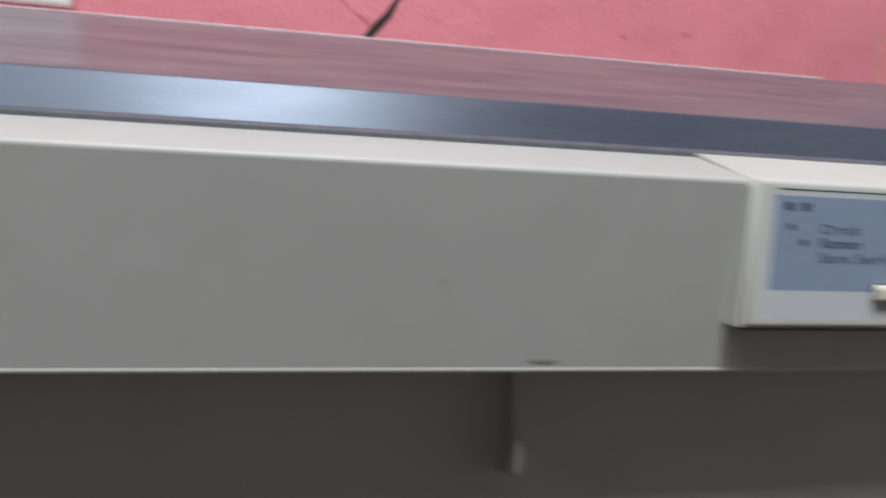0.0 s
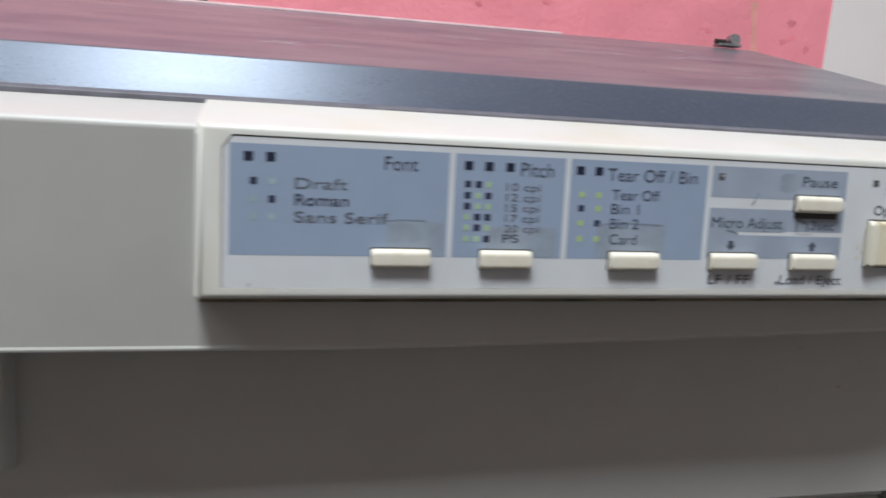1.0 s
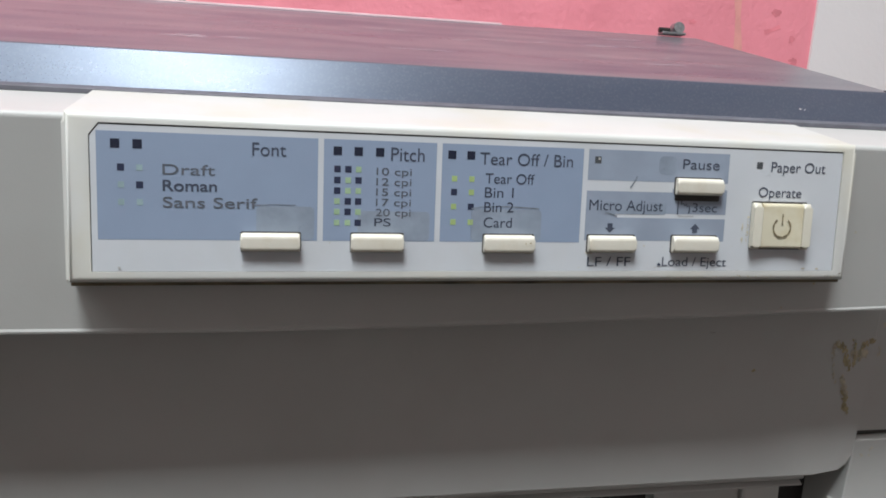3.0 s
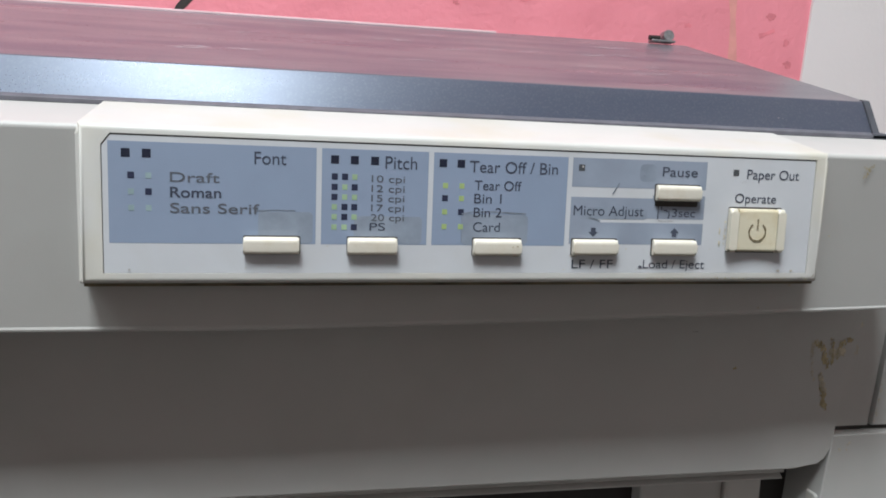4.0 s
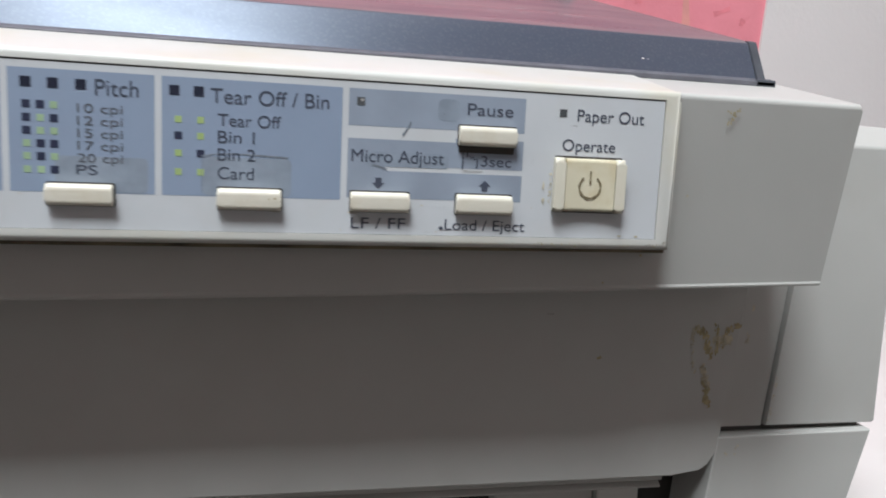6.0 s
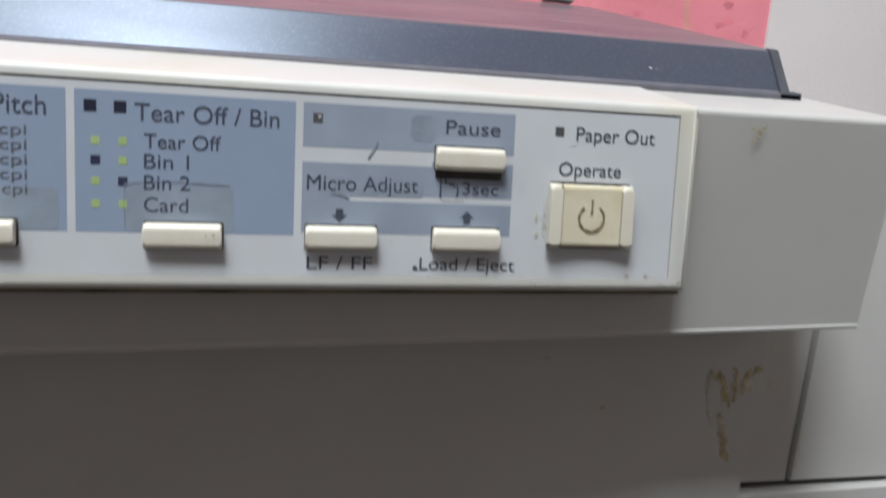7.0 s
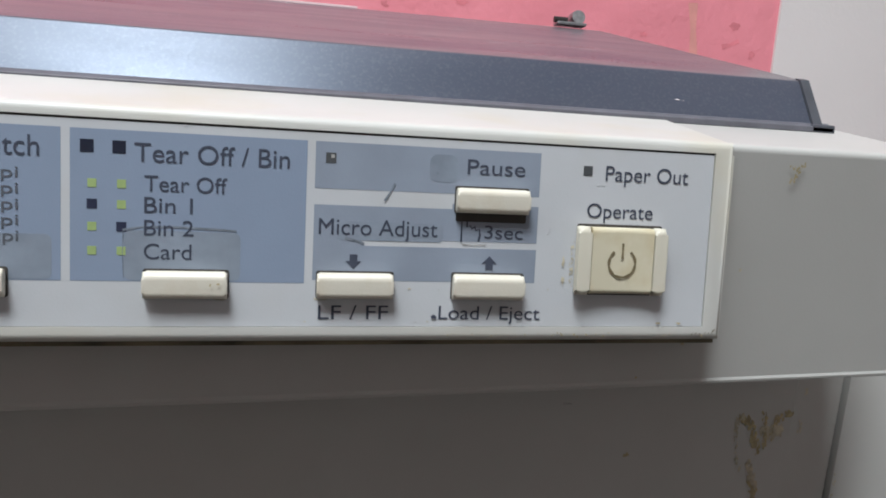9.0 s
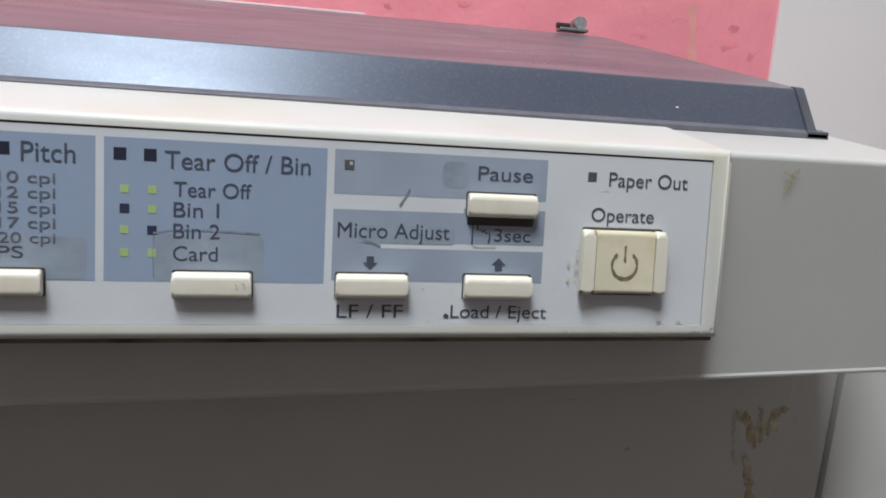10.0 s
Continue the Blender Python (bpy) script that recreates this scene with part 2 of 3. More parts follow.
def smear(points, count, size, y_of, seed, lift=0.0001):
    """Many small uneven spots scattered along a stroke, in one mesh."""
    rng = random.Random(seed)
    bm = bmesh.new()
    for i in range(count):
        t = rng.random() * (len(points) - 1)
        a, c = points[int(t)], points[min(int(t) + 1, len(points) - 1)]
        f = t - int(t)
        x, z = a[0] + (c[0] - a[0]) * f + rng.gauss(0, size * 0.45), a[1] + (c[1] - a[1]) * f + rng.gauss(0, size * 0.45)
        r = size * rng.uniform(0.12, 0.42)
        vs = []
        for k in range(7):
            w = k * math.tau / 7
            q = r * rng.uniform(0.6, 1.2)
            zz = z + q * 1.5 * math.sin(w)
            vs.append(bm.verts.new((x + q * math.cos(w), y_of(zz) - lift - i * 0.0000006, zz)))
        bm.faces.new(vs)
    return bm


def letters(text, width, cap, material, name, parent, x, z, y, bold=0.0):
    """Words of the built-in font, scaled to a width and a capital height, standing on a face that looks to -y."""
    def shape(s):
        c = bpy.data.curves.new("t", "FONT")
        c.body, c.offset = s, bold
        o = bpy.data.objects.new("t", c)
        scene.collection.objects.link(o)
        me = bpy.data.meshes.new_from_object(o.evaluated_get(bpy.context.evaluated_depsgraph_get()))
        bpy.data.objects.remove(o)
        return me
    me, h = shape(text), shape("H")
    xs = [v.co.x for v in me.vertices]
    ch = max(v.co.y for v in h.vertices) - min(v.co.y for v in h.vertices)
    k, q = width / (max(xs) - min(xs)), cap / ch
    for v in me.vertices:
        v.co = Vector((x + (v.co.x - min(xs)) * k, y, z + v.co.y * q))
    bpy.data.meshes.remove(h)
    me.name = name
    me.materials.clear()
    me.materials.append(material)
    ob = new(name, me)
    ob.parent = parent
    return ob


# ---- room ----
TABLE_Z = 0.76


def setting(name, bm, material, label):
    return tagged(part(name, bm, material), label, "", "", "structure")


# floor, ceiling, east, west and south walls are unseen; their tones steer bounced light
setting("floor", box(-2.2, 1.27, -2.6, 1.0, -0.06, 0.0), FLOORMAT, "plain tiled floor of the small room, unseen")
setting("ceiling", box(-2.2, 1.27, -2.6, 1.0, 2.62, 2.70), CEIL, "plain white painted ceiling, unseen")
# the back wall's pink coat ends along a slightly leaning corner edge
back = along_y([(-2.08, 0.0), (0.672, 0.0), (0.738, 1.04), (0.838, 2.62), (-2.08, 2.62)], 0.755, 0.90)
wall_back = setting("wall_north", back, PINK, "rough pink painted wall with chips and stains")
setting("wall_corner", along_y([(0.672, 0.0), (1.15, 0.0), (1.15, 2.62), (0.838, 2.62), (0.738, 1.04)], 0.752, 0.90), WHITE,
        "plain white painted wall beside the pink coat")
setting("wall_east", box(1.15, 1.27, -2.6, 0.90, 0.0, 2.62), GREYWALL, "plain grey painted wall, unseen")
setting("wall_west", box(-2.2, -2.08, -2.6, 0.90, 0.0, 2.62), DULL, "dull grey painted wall, unseen")
setting("wall_south", box(-2.08, 1.15, -2.6, -2.48, 0.0, 2.62), SOUTHPAINT, "dull grey painted wall, unseen")

# ---- table ----
table = tagged(new("table"), "white laminate table under the printer", "table")
part("tabletop", box(-0.62, 0.90, 0.262, 0.745, TABLE_Z - 0.03, TABLE_Z, 0.003), TABLEMAT, table)
for lx in (-0.56, 0.84):
    for ly in (0.31, 0.69):
        part("leg", box(lx - 0.022, lx + 0.022, ly - 0.022, ly + 0.022, 0.0, TABLE_Z - 0.03, 0.003), METAL, table)

# ---- ceiling lamp ----
panel_lamp = tagged(new("ceiling_lamp"), "square white panel lamp lit under the ceiling", "lamp")
part("housing", box(-0.30, 0.20, -0.82, -0.18, 2.50, 2.62, 0.004), LAMPBODY, panel_lamp)
part("diffuser", box(-0.28, 0.18, -0.80, -0.20, 2.49, 2.50), GLOW, panel_lamp, "lit white diffuser")
for lx, ly, ln in ((-1.00, -0.55, 1.20),):
    lamp = tagged(new("ceiling_lamp"), "white batten lamp with a lit tube under the ceiling", "lamp")
    part("batten", box(lx - ln / 2 - 0.04, lx + ln / 2 + 0.04, ly - 0.03, ly + 0.03, 2.575, 2.62, 0.004), LAMPBODY, lamp)
    bmt = bmesh.new()
    bmesh.ops.create_cone(bmt, cap_ends=True, segments=20, radius1=0.015, radius2=0.015, depth=ln, matrix=pose(lx, ly, 2.495, 0, 90, 0))
    part("tube", bmt, GLOW, lamp, "lit white tube")

# ---- printer ----
printer = tagged(new("dot_matrix_printer"), "aged beige dot-matrix printer with a smoked lid on the table", "printer")
XL, XR = -0.165, 0.4094


def face_y(z):
    """Depth of the upper front, which falls back towards its lower lip."""
    return 0.2135 + (0.9200 - z) * 0.1648


def cover_y(z):
    return 0.2560 - (0.864 - z) * 0.0014 / 0.061


# upper shell: sloping top, front falling back to a rounded lip
shell = rounded([(0.2139, 0.9200, 0.0016), (0.2226, 0.8672, 0.0010), (0.2650, 0.8668, 0.0), (0.2650, 0.9040, 0.0), (0.4000, 0.9040, 0.0),
                 (0.4000, 0.9450, 0.002), (0.2560, 0.9290, 0.0)], 0.001)


def lip_rise(bm):
    """The shell's lower edge climbs a little towards the power key's end."""
    for k in range(1, 16):
        bmesh.ops.bisect_plane(bm, geom=bm.verts[:] + bm.edges[:] + bm.faces[:], plane_co=(0.15 + k * 0.016, 0, 0), plane_no=(1, 0, 0))
    for v in bm.verts:
        if v.co.y < 0.2645:
            v.co.z += (-0.0017 + 0.0056 * max(0.0, (v.co.x - 0.18) / 0.23) ** 1.3) * min(1.0, max(0.0, (0.9205 - v.co.z) / 0.0533))
    return bm


bm = lip_rise(along_x(shell, XL, XR, 0.0008))
smooth(part("upper_shell", bm, ABS, printer, "greyish beige shell with sloping front"))
# rounded light-catching lip under the shell front
smooth(part("shell_lip", lip_rise(along_x(rounded([(0.2225, 0.8682, 0.0), (0.22232, 0.8674, 0.0001), (0.2225, 0.8667, 0.0003), (0.2420, 0.8667, 0.0), (0.2420, 0.8680, 0.0)], 0.0), XL, 0.4092)), ABS, printer))

# body behind the front cover, with the paper bay below it
part("inner_body", box(XL + 0.01, 0.402, 0.275, 0.56, TABLE_Z + 0.012, 0.902, 0.002), DARK, printer, "dark inner chassis")
smooth(part("rear_shell", along_x(rounded([(0.404, 0.945), (0.404, TABLE_Z + 0.015), (0.575, TABLE_Z + 0.015), (0.575, 0.935)], 0.004),
            XL, 0.455, 0.002), ABS, printer))

# front cover
cov = rounded([(-0.150, 0.8640, 0.0), (0.4115, 0.8700, 0.0), (0.4036, 0.8085, 0.003), (0.3996, 0.8024, 0.004), (0.3880, 0.8003, 0.0), (-0.150, 0.8002, 0.0)], 0.001)
bm = along_y(cov, 0.0, 0.006, 0.0006)
for v in bm.verts:
    v.co.y += cover_y(v.co.z)
smooth(part("front_cover", bm, ABS, printer, "plain grey-beige front cover"))
CB = 0.8002      # lower edge of the cover
smooth(part("cover_ledge", along_x(rounded([(0.2588, CB + 0.0002), (0.2584, CB - 0.0030), (0.2640, CB - 0.0037), (0.2640, CB + 0.0002)], 0.0008), 0.1515, 0.3869), ABS, printer))
smooth(part("cover_ledge", along_x(rounded([(0.2615, CB - 0.0037), (0.2584, CB - 0.0058), (0.2650, CB - 0.0066), (0.2650, CB - 0.0037)], 0.0006), 0.1515, 0.3869), ABS, printer))
# moulded fin of the cover: its front edge hangs under the lip and curves back
edge = [(0.2440, 0.8480), (0.2385, 0.8400), (0.2370, 0.8345), (0.2383, 0.8300), (0.2460, 0.8262), (0.2545, 0.8240)]
smooth(part("cover_rib", along_x([(0.2480, 0.8645)] + edge + [(0.2540, 0.8645)], 0.0930, 0.0944, 0.0002), ABS, printer))

# paper bay under the cover
part("bay_block", box(0.3320, 0.3672, 0.268, 0.300, TABLE_Z + 0.012, CB - 0.0062, 0.001), ABS, printer)
part("bay_block", box(0.3674, 0.3830, 0.266, 0.300, TABLE_Z + 0.012, CB - 0.0062, 0.001), CREAM, printer)
part("foot_peg", box(0.4000, 0.4045, 0.256, 0.262, TABLE_Z + 0.012, 0.7885, 0.0008), CREAM, printer)

# side towers, split by a dark joint
smooth(part("side_strip", along_y([(0.4040, 0.8150), (0.4224, 0.8150), (0.4276, 0.8680), (0.4070, 0.8680)], 0.2588, 0.30, 0.0004), ABS, printer))
part("side_gap", along_y([(0.4216, 0.8126), (0.4240, 0.8126), (0.4292, 0.8680), (0.4266, 0.8680)], 0.2600, 0.30), GAPSHADE, printer)
tower = along_x(rounded([(0.2572, 0.8156, 0.0006), (0.2572, 0.9108, 0.002), (0.2660, 0.9178, 0.003), (0.404, 0.9300, 0.0), (0.404, 0.8152, 0.0)], 0.001),
                0.4230, 0.4655, 0.0008)
for v in tower.verts:
    v.co.x += (v.co.z - 0.8152) * (0.10 if v.co.x < 0.44 else -0.02)
smooth(part("side_tower", tower, ABS, printer))
part("joint", box(0.4050, 0.4610, 0.2595, 0.34, 0.8128, 0.8156), GAPSHADE, printer)
base = along_y([(0.4036, 0.8132), (0.4625, 0.8140), (0.4520, TABLE_Z + 0.012), (0.3990, TABLE_Z + 0.012)], 0.2545, 0.404, 0.0006)
smooth(part("side_base", base, ABS, printer))
for fx in (-0.14, 0.42):
    for fy in (0.30, 0.54):
        b = bmesh.new()
        bmesh.ops.create_cone(b, cap_ends=True, segments=20, radius1=0.010, radius2=0.011, depth=0.016, matrix=pose(fx, fy, TABLE_Z + 0.008))
        part("rubber_foot", b, DARK, printer)

# ---- smoked lid ----
LX0, LX1 = -0.155, 0.3996
outer = [(0.2440, 0.9272), (0.2508, 0.9397), (0.3860, 0.9765), (0.3900, 0.9740), (0.3900, 0.9450)]
inner = [(0.3875, 0.9450), (0.3875, 0.9728), (0.3850, 0.9738), (0.2525, 0.9377), (0.2462, 0.9272)]
lid = along_x(rounded([(*p, 0.0012) for p in outer] + [(*p, 0.0) for p in inner], 0.0), LX0, LX1, 0.0)
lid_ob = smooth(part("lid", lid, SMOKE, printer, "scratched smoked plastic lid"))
side = bmesh.new()
va = [side.verts.new((LX1 - 0.0022, y, z)) for y, z in ((0.2458, 0.9272), (0.2514, 0.9382), (0.3868, 0.9748), (0.3880, 0.9450), (0.258, 0.9300))]
vb = [side.verts.new((LX1 - 0.0002, v.co.y, v.co.z)) for v in va]
side.faces.new(va)
side.faces.new(vb[::-1])
for i in range(5):
    side.faces.new((va[i], va[(i + 1) % 5], vb[(i + 1) % 5], vb[i]))
part("lid_end", side, SMOKE, lid_ob)
part("lid_rim", along_x(rounded([(0.2428, 0.9262), (0.2428, 0.9276), (0.2452, 0.9288), (0.2470, 0.9268)], 0.0003), LX0, 0.4026), RIM, lid_ob, "dark lid rim")
part("lid_tab", box(0.3966, 0.4032, 0.2428, 0.2500, 0.9260, 0.9282, 0.0004), LIDDARK, lid_ob)
# rear edge strip; the pink wall's reflection is put into its colour
part("lid_rear_strip", along_x(rounded([(0.3840, 0.9760), (0.3842, 0.9770), (0.3888, 0.9772), (0.3888, 0.9750)], 0.0003), LX0, 0.296), PINKSHEEN, lid_ob)
part("lid_well", along_x([(0.2485, 0.9285), (0.2545, 0.9372), (0.2600, 0.9290), (0.3860, 0.9460), (0.3860, 0.9060), (0.2485, 0.9060)], LX0 + 0.004, 0.3620), DARK, printer)
part("lid_well_end", box(0.3625, 0.3965, 0.2570, 0.386, 0.9200, 0.9340), CREAM, printer)
part("lid_edge", along_x([(0.2432, 0.9276), (0.2500, 0.9398), (0.2520, 0.9404), (0.2466, 0.9276)], 0.3975, 0.4000), LIDDARK, lid_ob)
part("lid_edge", along_x([(0.2446, 0.9256), (0.2446, 0.9266), (0.2480, 0.9270), (0.2480, 0.9258)], 0.3610, 0.3994), DARK, lid_ob)

def lid_z(y):
    return 0.9397 + (y - 0.2508) * 0.0368 / 0.1352


rng = random.Random(4)
streaks = [(rng.uniform(0.12, 0.35), rng.uniform(0.275, 0.372), rng.uniform(0.006, 0.026)) for _ in range(16)]
for k, (x, y, ln) in enumerate(((0.352, 0.287, 0.007), (0.338, 0.301, 0.006), (0.290, 0.325, 0.014), (0.225, 0.335, 0.022), (0.150, 0.345, 0.02), *streaks)):
    bm = bmesh.new()
    row = []
    for i in range(7):
        u = x + ln * i / 6
        yy = y + 0.0006 * math.sin(i * 1.7 + k)
        wd = 0.0001 + 0.0005 * abs(math.sin(i * 2.1 + k)) * math.sin(math.pi * i / 6)
        row.append([bm.verts.new((u, yy + s * wd, lid_z(yy + s * wd) + 0.0001)) for s in (-1, 1)])
    for p, q in zip(row, row[1:]):
        bm.faces.new((p[0], p[1], q[1], q[0]))
    part("scratch", bm, LIDDUSTGLINT, lid_ob, "pale dusty scratch and painted glint")
# small highlights on the lid's front, painted as pale specks
for x, z, r in ((0.362, 0.9322, 0.0006), (0.3636, 0.9320, 0.0003), (0.390, 0.9388, 0.0003)):
    part("scratch", blot(x, z, r, r * 0.4, lambda q: 0.2440 + (q - 0.9272) * 0.0068 / 0.0125, 31, 0.0002), LIDDUSTGLINT, lid_ob, "pale dusty scratch and painted glint")

# small metal hinge clip at the lid's back edge
clip = new("hinge_clip")
clip.parent = printer
clip["label"] = "small dull metal hinge clip"
b = box(-0.010, 0.006, -0.003, 0.004, 0, 0.0016, 0.0004)
part("plate", b, METAL, clip)
b = bmesh.new()
bmesh.ops.create_cone(b, cap_ends=True, segments=18, radius1=0.0042, radius2=0.0036, depth=0.005, matrix=pose(0.0015, 0, 0.0042, 80, 0, 0))
part("barrel", b, METAL, clip)
b = bmesh.new()
bmesh.ops.create_cone(b, cap_ends=True, segments=12, radius1=0.0016, radius2=0.0016, depth=0.007, matrix=pose(-0.0075, 0, 0.0028, 0, 90, 0))
part("pin", b, DARK, clip)
clip.location = (0.3868, 0.3835, 0.9768)
clip.scale = (0.8, 0.8, 0.8)

# ---- control panel ----
PY = 0.2132      # bezel front
PX0, PX1, PZ0 = 0.1452, 0.3571, 0.8808
prof = rounded([(PY, 0.9198, 0.0028), (PY + 0.0006, PZ0, 0.0008), (0.2300, PZ0 - 0.0004, 0.0), (0.2300, 0.9205, 0.0), (0.2428, 0.9255, 0.0), (0.2424, 0.9268, 0.0003)], 0.0)
panel = smooth(part("control_panel", along_x(prof, PX0, PX1, 0.0010), CREAM, printer, "yellowed control panel with printed label"), 35)
IX0, IX1, IZ0, IZ1 = 0.1512, 0.3527, 0.8836, 0.9180
# film set into the bezel: the bezel is a raised frame round it
bm = bmesh.new()
ring_out = [(PX0 + 0.0020, PZ0 + 0.0016), (PX1 - 0.0016, PZ0 + 0.0016), (PX1 - 0.0016, 0.9188), (PX0 + 0.0020, 0.9188)]
ring_in = [(IX0, IZ0), (IX1, IZ0), (IX1, IZ1), (IX0 + 0.0022, IZ1), (IX0, IZ1 - 0.0028)]
fo = [bm.verts.new((x, PY - 0.0006, z)) for x, z in ring_out[:4]]
fi = [bm.verts.new((x, PY - 0.0006, z)) for x, z in ring_in]
bi = [bm.verts.new((x, PY + 0.0010, z)) for x, z in ring_in]
rings = [fo]
for out, deep in ((0.0007, -0.0004), (0.0012, 0.0001), (0.0015, 0.0008)):
    rings.append([bm.verts.new((x + (-out if i in (0, 3) else out), PY + deep, z + (-out if i < 2 else out))) for i, (x, z) in enumerate(ring_out)])
bm.faces.new((fo[0], fo[1], fi[1], fi[0]))
bm.faces.new((fo[1], fo[2], fi[2], fi[1]))
bm.faces.new((fo[2], fo[3], fi[3], fi[2]))
bm.faces.new((fo[3], fi[4], fi[3]))
bm.faces.new((fo[3], fo[0], fi[0], fi[4]))
for i in range(5):
    bm.faces.new((fi[i], fi[(i + 1) % 5], bi[(i + 1) % 5], bi[i]))
for fo, bo in zip(rings, rings[1:]):
    for i in range(4):
        bm.faces.new((fo[i], bo[i], bo[(i + 1) % 4], fo[(i + 1) % 4]))
smooth(part("bezel", bm, CREAM, panel), 50)
film = along_y([(IX0 + 0.0002, IZ0 + 0.0001), (IX1 - 0.0002, IZ0 + 0.0001), (IX1 - 0.0002, IZ1 - 0.0004), (IX0 + 0.0023, IZ1 - 0.0004), (IX0 + 0.0002, IZ1 - 0.0030)], PY - 0.0004, PY + 0.0004)
part("film_gap", along_y(ring_in, PY, PY + 0.0006), GAPSHADE, panel)
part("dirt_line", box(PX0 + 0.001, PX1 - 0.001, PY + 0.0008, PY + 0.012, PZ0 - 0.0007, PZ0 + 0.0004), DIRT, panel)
part("label_film", film, LABEL, panel, "pale label film")
FY = PY - 0.0004


def printed(name, x0, x1, z0, z1, material, level=1, r=0.0):
    return part(name, along_y(rect(x0, x1, z0, z1, r), FY - 0.00003 * level, FY), material, panel)


for x0, x1 in ((0.1528, 0.2044), (0.2058, 0.2344), (0.2358, 0.2742)):
    printed("printed_block", x0, x1, 0.8912, 0.9162, BLUE)
printed("printed_block", 0.2756, 0.3170, 0.9080, 0.9162, BLUEGREY)
block = along_y([(0.2756, 0.8918), (0.3170, 0.8918), (0.3170, 0.8981), (0.2848, 0.8981), (0.2838, 0.8993), (0.3170, 0.8993), (0.3170, 0.9062),
                 (0.3005, 0.9062), (0.3005, 0.9052), (0.2756, 0.9052)], FY - 0.00003, FY)
part("printed_block", block, BLUEGREY, panel)
# rubbed places of the film
printed("worn_patch", 0.1895, 0.2036, 0.8914, 0.8996, WORN, 2, 0.0012)
printed("worn_patch", 0.2145, 0.2330, 0.8914, 0.8988, WORN, 2, 0.0012)
printed("worn_patch", 0.2442, 0.2632, 0.8914, 0.8998, WORN, 2, 0.0014)
printed("worn_patch", 0.2960, 0.3012, 0.9100, 0.9150, WORN, 2, 0.0016)
printed("worn_patch", 0.2800, 0.2990, 0.8990, 0.9024, WORN, 2, 0.0009)

# crease shade painted as dark ribbons by the worn patches, plus one smudge
for pts, w in (([(0.2440, 0.8998), (0.2470, 0.9004), (0.2530, 0.9005), (0.2580, 0.9003), (0.2625, 0.9001)], 0.0004),
               ([(0.2441, 0.8995), (0.2440, 0.8960), (0.2442, 0.8918)], 0.0002),
               ([(0.1890, 0.8997), (0.1930, 0.9000), (0.1990, 0.8999)], 0.0003),
               ([(0.2812, 0.8994), (0.2830, 0.8990), (0.2846, 0.8984)], 0.0007)):
    part("film_crease", ribbon(pts, w, lambda z: FY, 0.0001), CREASE, panel)

TY = FY - 0.00012
for text, x0, x1, z, cap in (
        ("Tear Off / Bin", 0.2458, 0.2712, 0.9112, 0.0031), ("Tear Off", 0.2474, 0.2608, 0.9064, 0.0026), ("Bin 1", 0.2474, 0.2552, 0.9028, 0.0026),
        ("Bin 2", 0.2474, 0.2554, 0.8990, 0.0026), ("Card", 0.2474, 0.2551, 0.8950, 0.0026), ("Pause", 0.3030, 0.3140, 0.9117, 0.0027),
        ("Micro Adjust", 0.2765, 0.2979, 0.9000, 0.0028), ("3sec", 0.3068, 0.3142, 0.9000, 0.0024), ("LF / FF", 0.2768, 0.2894, 0.8848, 0.0025),
        ("Load / Eject", 0.2988, 0.3184, 0.8848, 0.0025), ("Operate", 0.3267, 0.3402, 0.9046, 0.0027), ("Paper Out", 0.3300, 0.3472, 0.9117, 0.0028),
        ("Font", 0.1885, 0.1966, 0.9116, 0.0031), ("Pitch", 0.2226, 0.2312, 0.9114, 0.0033), ("PS", 0.2187, 0.2229, 0.8950, 0.0020)):
    letters(text, x1 - x0, cap, INK, "lettering", panel, x0, z, TY)
letters("Draft", 0.0122, 0.0024, INKGREY, "lettering", panel, 0.1676, 0.9066, TY)
letters("Roman", 0.0126, 0.0026, INK, "lettering", panel, 0.1676, 0.9028, TY, 0.012)
letters("Sans Serif", 0.0222, 0.0025, INKGREY, "lettering", panel, 0.1676, 0.8989, TY, 0.006)
for i, text in enumerate(("10 cpi", "12 cpi", "15 cpi", "17 cpi", "20 cpi")):
    letters(text, 0.0090, 0.0018, INKGREY, "lettering", panel, 0.2190, 0.9078 - i * 0.00256, TY)


def square(x, z, s, material, level=3, name="indicator_window"):
    printed(name, x - s / 2, x + s / 2, z - s / 2, z + s / 2, material, level)


for x in (0.1570, 0.1620, 0.2092, 0.2144, 0.2198, 0.2384, 0.2434):
    square(x, 0.9134, 0.0021, WINDOW)
for x in (0.2783, 0.3264):
    square(x, 0.9134, 0.0018, WINDOWGREY)
square(0.2786, 0.9137, 0.0006, SCUFF, 4)
# printed state tables: dark squares lit, green ones off
for cols, rows, dark in (
        ((0.1582, 0.1624), (0.9080, 0.9040, 0.9000), {(0, 0), (1, 1)}),
        ((0.2092, 0.2119, 0.2145), (0.9090, 0.9063, 0.9037, 0.9011, 0.8985, 0.8958),
         {(0, 0), (1, 0), (0, 1), (2, 1), (0, 2), (1, 3), (2, 3), (1, 4), (2, 5)}),
        ((0.2392, 0.2438), (0.9074, 0.9040, 0.9003, 0.8963), {(0, 1), (1, 2)})):
    for r, z in enumerate(rows):
        for c, x in enumerate(cols):
            if (c, r) in dark:
                square(x, z, 0.0016, NAVY, 3, "printed_square")
            else:
                square(x, z, 0.0014, FADEDGREEN if x < 0.18 else DULLGREEN if x < 0.23 else GREEN, 3, "printed_square")

